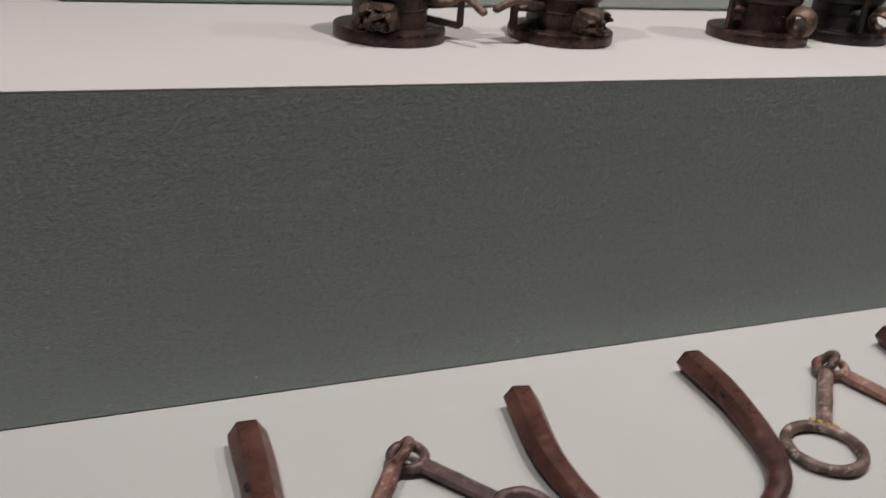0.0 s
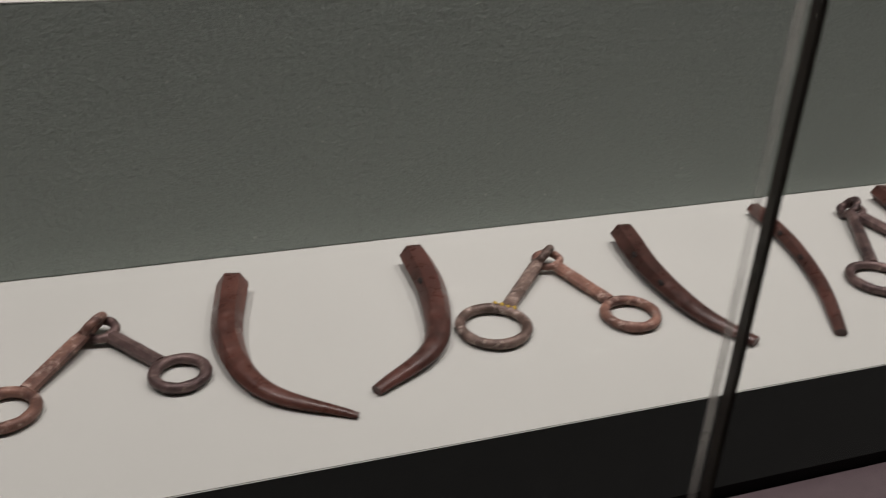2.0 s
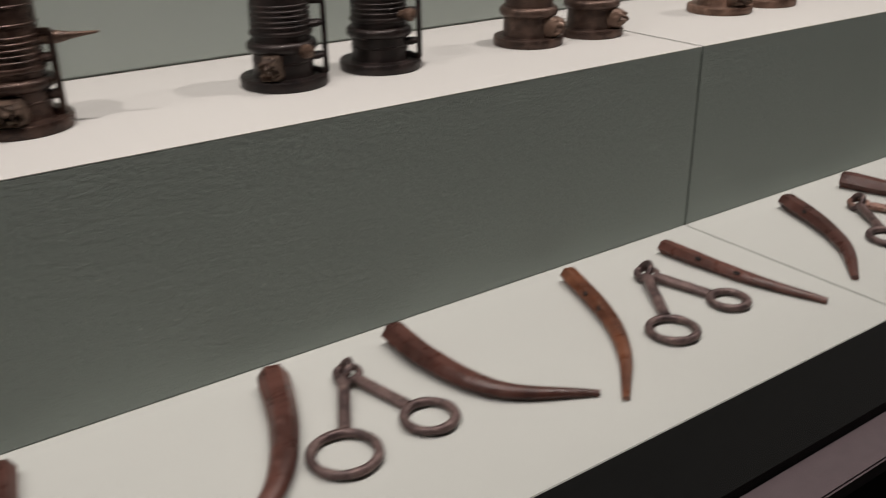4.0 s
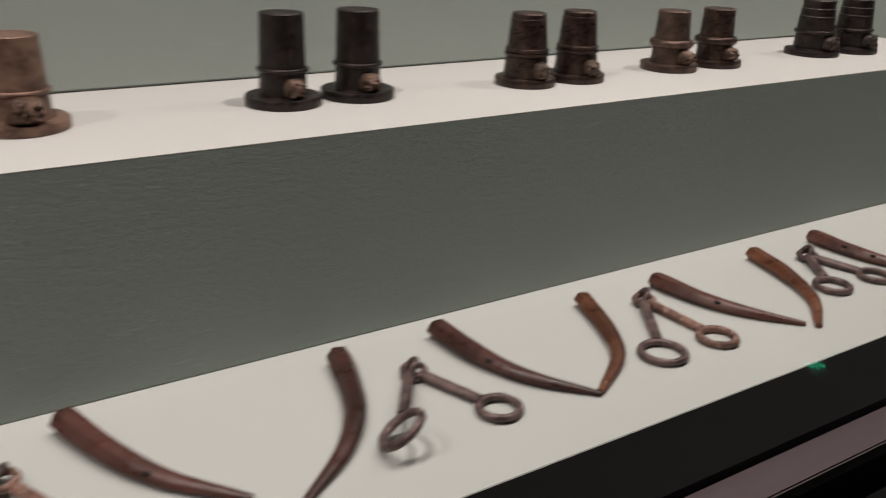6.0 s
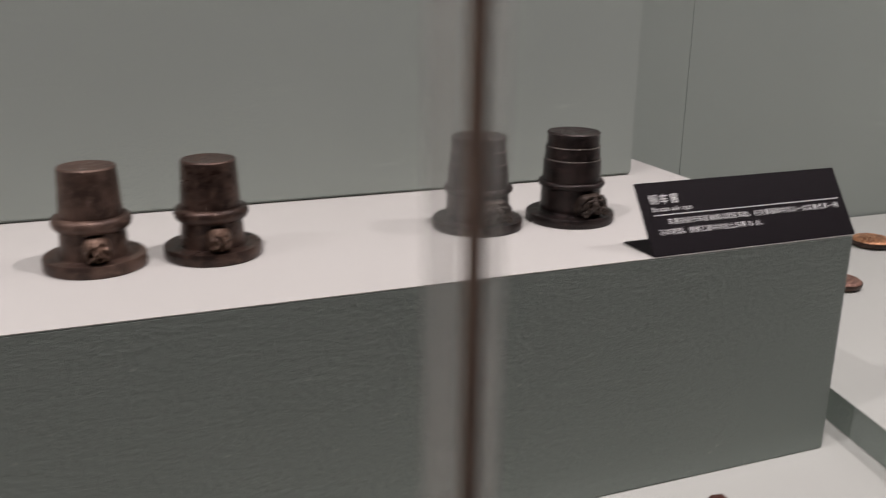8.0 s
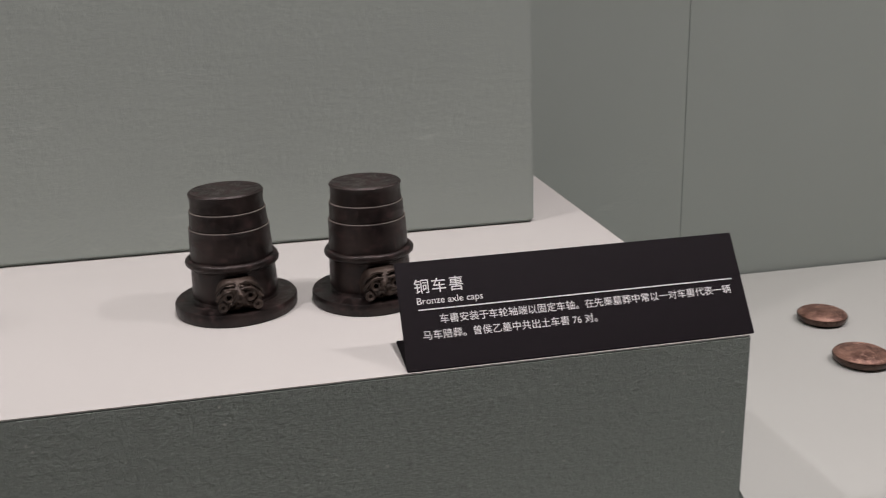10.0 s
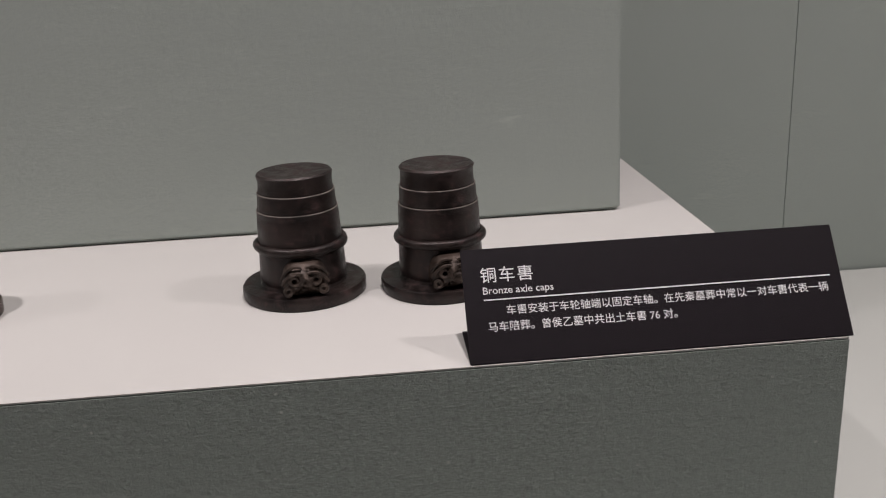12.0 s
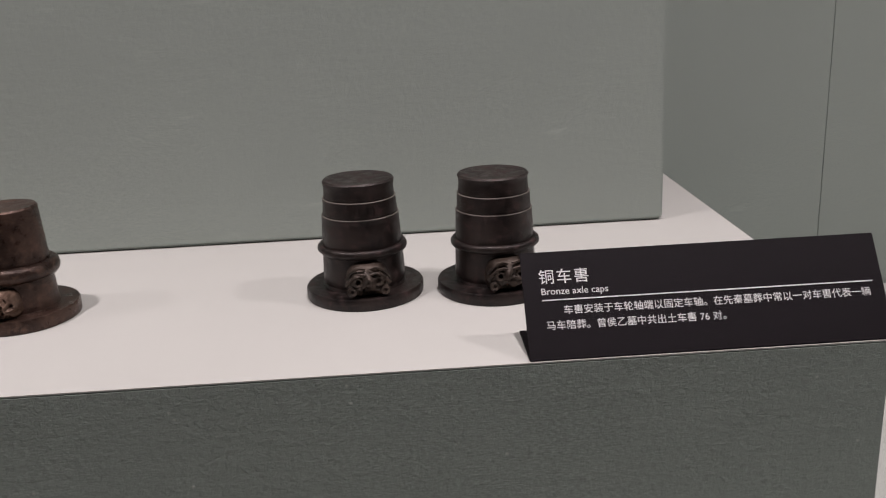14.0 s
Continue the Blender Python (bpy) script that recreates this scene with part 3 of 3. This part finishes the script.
axle_cap(3.780, 0.175, "black bronze axle cap with ring-eyed beast mask", B_DARK, flange=0.0515, height=0.1045, foot=0.0352, top=0.0308, collar_z=0.0445, collar_r=0.0034, flange_h=0.0105, grooves=(0.0740, 0.0885), mask=6, mask_material=B_MASKE, mask_size=(0.040, 0.029, 0.012), eyes=True, seed=19)
axle_cap(3.896, 0.168, "black bronze axle cap with ring-eyed beast mask", B_DARK, flange=0.0515, height=0.1045, foot=0.0345, top=0.0306, collar_z=0.0445, collar_r=0.0034, flange_h=0.0105, grooves=(0.0735, 0.0880), mask=10, mask_material=B_MASKE, mask_size=(0.040, 0.029, 0.012), eyes=True, seed=20)


# ---------------------------------------------------------------- cheekpieces and bits on the low shelf
def cheekpiece(butt, upper, lower, tip, label, material, wide=0.029, end=0.008, thick=0.74, slots=(0.3, 0.52), seed=0):
    path = spline((butt, upper, lower, tip), 31)[1:]
    o = Vector((*butt, 0))
    n = len(path)
    ws, hs, line = [], [], []
    for i, p in enumerate(path):
        f = i / (n - 1)
        w = wide * 1.03 + (end - wide) * f ** 1.6 + 0.0015 * math.sin(f * 3.1)
        w *= 1 + 0.05 * noise.noise((f * 5, seed, 0.3))
        if i == 0:
            w *= 0.97
        h = w * thick * 1.12 * (1 - 0.10 * f)
        ws.append(w / 2)
        hs.append(h / 2)
        line.append(Vector((p.x - o.x, p.y - o.y, h / 2 * 0.866 + 0.0002)))
    ob = thing("cheekpiece", label, "cheekpiece", (o.x, o.y, SHELF), 0, "curved cheekpieces")
    verts, faces = loft(line, ws, hs, 12, 0.0)
    for i in range(n):
        round_off = min(1.0, max(0.0, (i / (n - 1) - 0.12) * 1.5))
        for k in range(12):
            s = (0.866 if k % 2 else 1.0) * (1 - round_off) + 0.95 * round_off
            v = line[i] + (verts[i * 12 + k] - line[i]) * s
            verts[i * 12 + k] = Vector((v.x, v.y, max(v.z, 0.0002)))
    body = piece("body", (verts, faces), material, ob)
    body.data.set_sharp_from_angle(angle=radians(37))
    for f in slots:
        i = int(f * (n - 1))
        d = (line[i + 1] - line[i - 1]).normalized()
        s = d.cross(Vector((0, 0, 1)))
        c = line[i] + s * ws[i] * 0.70 + Vector((0, 0, hs[i] * 0.62))
        a = math.degrees(math.atan2(d.y, d.x))
        geo = moved(lathe([(0.0016, -0.0025), (0.0027, 0), (0.0018, 0.0016)], 14), pose(*c, 0, 0, a) @ Matrix.Diagonal((2.0, 0.95, 1, 1)))
        piece("slot", geo, M_HOLE, ob, "dark pierced slot")
    return ob


RED = "red-brown lacquered antler cheekpiece, faceted and curved"
DRK = "dark brown lacquered antler cheekpiece, faceted and curved"
TAN = "chestnut lacquered antler cheekpiece, faceted and curved"
cheekpiece((-0.057, -0.056), (-0.063, -0.171), (-0.089, -0.255), (-0.135, -0.321), RED, H_RED, 0.030, 0.014, seed=1)
cheekpiece((0.179, -0.065), (0.162, -0.171), (0.182, -0.249), (0.249, -0.297), RED + " to a sharp tip", H_RED, 0.030, 0.006, slots=(), seed=2)
cheekpiece((0.366, -0.051), (0.361, -0.142), (0.335, -0.225), (0.271, -0.271), DRK + " with a blunt tip", H_DARK, 0.030, 0.011, slots=(0.28,), seed=3)
cheekpiece((0.611, -0.059), (0.597, -0.153), (0.603, -0.235), (0.629, -0.291), DRK + " with a blunt tip", H_DARK, 0.030, 0.013, seed=4)
cheekpiece((0.806, -0.030), (0.790, -0.130), (0.761, -0.218), (0.720, -0.298), "slender brown antler cheekpiece with even width", H_DARK, 0.019, 0.012, slots=(0.3, 0.5), seed=5)
cheekpiece((0.996, -0.030), (0.981, -0.130), (0.997, -0.208), (1.043, -0.278), DRK + " with a blunt tip", H_DARK, 0.027, 0.011, seed=6)
cheekpiece((1.271, -0.032), (1.236, -0.136), (1.190, -0.212), (1.120, -0.260), RED + ", upturned at the tip", H_RED, 0.033, 0.012, slots=(), seed=7)
cheekpiece((1.424, -0.028), (1.424, -0.116), (1.452, -0.203), (1.538, -0.264), RED + ", upturned at the tip", H_RED, 0.033, 0.008, slots=(), seed=8)
cheekpiece((1.701, -0.028), (1.660, -0.148), (1.616, -0.222), (1.553, -0.288), TAN, H_TAN, 0.026, 0.008, slots=(0.25, 0.4), seed=9)
cheekpiece((1.866, -0.040), (1.872, -0.118), (1.884, -0.195), (1.912, -0.280), TAN + " with two slots", H_RED, 0.024, 0.010, slots=(0.28, 0.52), seed=10)
cheekpiece((2.155, -0.035), (2.112, -0.135), (2.066, -0.205), (2.000, -0.262), DRK, H_DARK, 0.030, 0.010, slots=(0.25,), seed=11)
cheekpiece((2.303, -0.032), (2.332, -0.124), (2.368, -0.192), (2.426, -0.252), DRK + " to a split tip", H_DARK, 0.033, 0.009, slots=(0.6,), seed=12)
cheekpiece((2.622, -0.043), (2.585, -0.157), (2.537, -0.227), (2.463, -0.285), DRK, H_DARK, 0.030, 0.008, slots=(), seed=13)
cheekpiece((2.762, -0.041), (2.768, -0.133), (2.793, -0.208), (2.846, -0.274), DRK, H_DARK, 0.031, 0.008, slots=(0.45,), seed=14)
cheekpiece((3.000, -0.061), (2.961, -0.160), (2.922, -0.220), (2.848, -0.270), TAN, H_TAN, 0.027, 0.009, slots=(), seed=15)
cheekpiece((3.137, -0.062), (3.149, -0.150), (3.176, -0.213), (3.224, -0.274), RED + " with a glossy ridge", H_RED, 0.029, 0.008, slots=(0.5,), seed=16)
cheekpiece((3.368, -0.060), (3.338, -0.157), (3.300, -0.230), (3.234, -0.288), TAN, H_TAN, 0.028, 0.010, slots=(), seed=17)
cheekpiece((3.527, -0.056), (3.524, -0.127), (3.537, -0.196), (3.580, -0.275), RED + " with dark slots", H_RED, 0.029, 0.008, slots=(0.34, 0.52), seed=18)
cheekpiece((3.767, -0.065), (3.738, -0.152), (3.690, -0.220), (3.614, -0.266), TAN + " with dark slots", H_TAN, 0.027, 0.010, slots=(0.28, 0.42), seed=19)
cheekpiece((3.960, -0.058), (3.951, -0.133), (3.953, -0.211), (3.985, -0.290), RED + " with dark slots", H_RED, 0.028, 0.010, slots=(0.3, 0.45), seed=20)


def horse_bit(joint, ring_a, ring_b, size_a, size_b, label, mat_a, mat_b, seed=0, standing=False, paint=False):
    """Two bars linked by small eyes, each ending in a large ring."""
    ob = thing("horse_bit", label, "horse bit", (*joint, SHELF), 0, "bronze horse bits")
    o = Vector((*joint, 0))
    for side, (c, size, mat) in enumerate(((ring_a, size_a, mat_a), (ring_b, size_b, mat_b))):
        v = Vector((*c, 0)) - o
        d = v.normalized()
        yaw = math.atan2(d.y, d.x)
        tube = 0.0051
        ring_r = size / 2 - tube
        z = 0.0055
        tilt = Matrix.Rotation(yaw, 3, "Z")
        if standing and side == 0:
            tilt = tilt @ Matrix.Rotation(radians(38), 3, "X")
            z = 0.004 + ring_r * math.sin(radians(38)) + tube
        end = ring_geo(ring_r, ring_r, tube, (v.x, v.y, z), tilt, 40, 10, 0.08, seed + side, 0.95)
        lift = 0.008 if side else 0.012
        start = d * 0.017
        stop = d * (v.length - ring_r - tube * 0.4)
        mid = [start.lerp(stop, k / 8) for k in range(9)]
        path = [p + Vector((0, 0, lift + (z - lift) * k / 8)) for k, p in enumerate(mid)]
        rr = [0.0063 * (1 + 0.07 * noise.noise((k * 0.9, seed, side))) for k in range(9)]
        rr[0] *= 0.85
        bar_ob = piece("mouth_bar", loft(path, [r * 1.12 for r in rr], rr, 8), mat, ob)
        eye_tilt = Matrix.Rotation(yaw, 3, "Z") @ Matrix.Rotation(radians(10 if side else 55), 3, "X")
        piece("link_eye", ring_geo(0.0138, 0.0120, 0.0043, (d.x * 0.006, d.y * 0.006, 0.009 if side else 0.0130), eye_tilt, 26, 10, 0.08, seed + 4), mat, ob)
        piece("end_ring", end, mat, ob)
        if paint and side == 0:
            side_v = d.cross(Vector((0, 0, 1)))
            for k in range(4):
                p = d * (v.length - ring_r - 0.001) + side_v * (0.011 - k * 0.0065)
                piece("painted_mark", box_geo(p.x - 0.0016, p.x + 0.0016, p.y - 0.0028, p.y + 0.0028, z + tube * 0.72, z + tube * 1.05, 0.0003), M_YELLOW, ob, "small yellow inventory mark")
    return ob


BIT = "jointed bronze horse bit with two large rings"
horse_bit((0.052, -0.122), (-0.016, -0.221), (0.118, -0.206), 0.057, 0.053, "reddish " + BIT, B_BITP, B_BIT, 1)
horse_bit((0.499, -0.097), (0.401, -0.204), (0.538, -0.217), 0.073, 0.060, "pale corroded bronze horse bit with rings and yellow marks", B_BITG, B_BITP, 2, paint=True)
horse_bit((0.918, -0.070), (0.833, -0.220), (0.938, -0.206), 0.068, 0.060, "mauve brown " + BIT, B_BIT, B_BIT, 3)
horse_bit((1.336, -0.076), (1.268, -0.200), (1.368, -0.196), 0.076, 0.063, "mauve brown " + BIT, B_BIT, B_BIT, 4)
horse_bit((1.781, -0.092), (1.700, -0.218), (1.814, -0.207), 0.066, 0.056, "mauve brown " + BIT, B_BIT, B_BIT, 5)
horse_bit((2.232, -0.111), (2.158, -0.215), (2.290, -0.229), 0.066, 0.058, "brown " + BIT, B_BIT, B_BITP, 6)
horse_bit((2.678, -0.122), (2.590, -0.250), (2.722, -0.241), 0.060, 0.056, "brown bronze horse bit with one ring propped upright", B_BIT, B_BIT, 7, standing=True)
horse_bit((3.073, -0.108), (2.983, -0.238), (3.080, -0.243), 0.066, 0.058, "mauve and brown " + BIT, B_BIT, B_BITP, 8)
horse_bit((3.440, -0.112), (3.374, -0.212), (3.470, -0.220), 0.060, 0.055, "mauve brown " + BIT, B_BIT, B_BIT, 9)
horse_bit((3.848, -0.116), (3.775, -0.220), (3.892, -0.227), 0.068, 0.058, "mauve brown " + BIT, B_BIT, B_BIT, 10)

# ---------------------------------------------------------------- label card on the step's edge
def written(text, size, m, parent, name="lettering", material=None, bold=0.00003, spread=1.0):
    cu = bpy.data.curves.new(name, "FONT")
    cu.body, cu.size, cu.offset, cu.resolution_u, cu.space_character = text, size, bold, 3, spread
    tmp = bpy.data.objects.new(name, cu)
    scene.collection.objects.link(tmp)
    bpy.context.view_layer.update()
    me = bpy.data.meshes.new_from_object(tmp.evaluated_get(bpy.context.evaluated_depsgraph_get()))
    bpy.data.objects.remove(tmp)
    me.materials.clear()
    me.materials.append(material or M_INK)
    ob = new(name, me)
    ob.parent = parent
    ob.matrix_basis = m
    return ob


card = thing("label_card", "black folded card with white printed caption on the step's edge", "label", (3.902, 0.0008, STEP))
CW, RISE, BACK, TH = 0.268, 0.0668, 0.0468, 0.0018
run = math.hypot(RISE, BACK)
lean = math.degrees(math.atan2(RISE, BACK))
geo = moved(box_geo(0, CW, 0, run, -TH, 0, 0.0005), pose(0, 0, 0.0008, lean, 0, 0))
piece("front_panel", geo, M_CARD, card)
piece("base_plate", box_geo(0, CW, 0.001, 0.057, 0.0002, 0.0016, 0.0003), M_CARD, card)


def on_card(u, v):
    """u along the card, v up its sloping face."""
    a = radians(lean)
    return pose(u, v * math.cos(a) - 0.0004 * math.sin(a), 0.0008 + v * math.sin(a) + 0.0004 * math.cos(a), lean, 0, 0)


written("铜车軎", 0.0119, on_card(0.0122, 0.0575), card, bold=0.00005, spread=1.17)
written("Bronze axle caps", 0.00733, on_card(0.0128, 0.0483), card)
piece("ruled_line", moved(box_geo(0, 0.2465, -0.00045, 0.00045, -0.0003, 0.0002), on_card(0.0133, 0.0442)), M_INK, card, "thin white ruled line")
written("车軎安装于车轮轴端以固定车轴。在先秦墓葬中常以一对车軎代表一辆", 0.00739, on_card(0.0280, 0.0336), card)
written("马车陪葬。曾侯乙墓中共出土车軎 76 对。", 0.00739, on_card(0.0142, 0.0224), card)


# ---------------------------------------------------------------- roundels on the platform
def roundel(x, y, size, label, material, thick=0.014, seed=0):
    ob = thing("roundel", label, "bronze roundel", (x, y, PLATFORM), seed * 47 % 360, "bronze roundels")
    r = size / 2
    rim = [(r * 0.70, 0), (r * 0.93, thick * 0.25), (r * 0.985, thick * 0.55)]
    # darker bronze than the dome paints the shade under its edge
    piece("rim", lathe(rim + [(r, thick * 0.72), (r * 0.985, thick * 0.80), (r * 0.9, thick * 0.82)], 48, 0.012, seed), B_UMBER, ob, "dark underside and rim with the shade put into the colour")
    dome = [(r * 0.975, thick * 0.78), (r * 0.95, thick * 0.90), (r * 0.80, thick * 1.08), (r * 0.78, thick * 1.05), (r * 0.55, thick * 1.22), (r * 0.53, thick * 1.19), (r * 0.30, thick * 1.30), (r * 0.28, thick * 1.27), (r * 0.05, thick * 1.33)]
    piece("dome", lathe(dome, 48, 0.012, seed), material, ob)


BRIGHT = "bright copper coloured domed bronze roundel with worn relief"
roundel(4.777, 0.526, 0.078, BRIGHT, B_COPPER, 0.016, 1)
roundel(4.534, 0.357, 0.071, "dull reddish brown domed bronze roundel", B_DULL, 0.015, 2)
roundel(4.420, 0.092, 0.052, BRIGHT, B_COPPER, 0.015, 3)
roundel(4.566, 0.219, 0.049, "small bright copper coloured roundel on a thick rim", B_COPPER, 0.019, 4)
roundel(4.716, 0.362, 0.070, "mauve brown domed bronze roundel", B_BIT, 0.014, 5)
roundel(4.566, 0.493, 0.068, "dull copper coloured domed bronze roundel", B_DULL, 0.015, 6)
roundel(5.040, 0.495, 0.074, "dull copper coloured domed bronze roundel", B_DULL, 0.015, 7)
roundel(4.740, 0.150, 0.056, BRIGHT, B_COPPER, 0.015, 8)

# ---------------------------------------------------------------- nail in the back panel
def nail(x, z):
    ob = new("nail", mesh_of("nail", *moved(lathe([(0.0012, -0.004), (0.0012, 0.001), (0.0032, 0.0012), (0.0034, 0.002), (0.002, 0.003), (0.0003, 0.0033)], 18), pose(x, PANEL_Y - 0.0005, z, 90, 0, 0)), M_PIN))
    tagged(ob, "small pale painted nail head in the linen panel", "nail")


nail(3.135, 1.198)

# ---------------------------------------------------------------- exit light let into the gallery floor
def glowing(name, colour, strength):
    m, ns, ln, bs = nodes_of(name)
    bs.inputs["Base Color"].default_value = (*colour, 1)
    bs.inputs["Emission Color"].default_value, bs.inputs["Emission Strength"].default_value = (*colour, 1), strength
    return m


exit_light = thing("floor_exit_light", "green glowing exit light let into the dark floor", "exit light", (4.57, -1.50, 0))
piece("bezel", lathe([(0.075, 0.0005), (0.08, 0.003), (0.072, 0.006), (0.066, 0.004)], 32), M_SILL, exit_light, "round metal bezel")
M_GREEN = glowing("green_glow", (0.02, 0.9, 0.55), 7)
for k in range(2):
    x = -0.016 + k * 0.032
    path = [Vector((x - 0.009, -0.018, 0.0072)), Vector((x + 0.009, 0.0, 0.0072)), Vector((x - 0.009, 0.018, 0.0072))]
    piece("arrow", loft(path, [0.006] * 3, [0.001] * 3, 4, 0.5), M_GREEN, exit_light, "glowing green arrow", False)
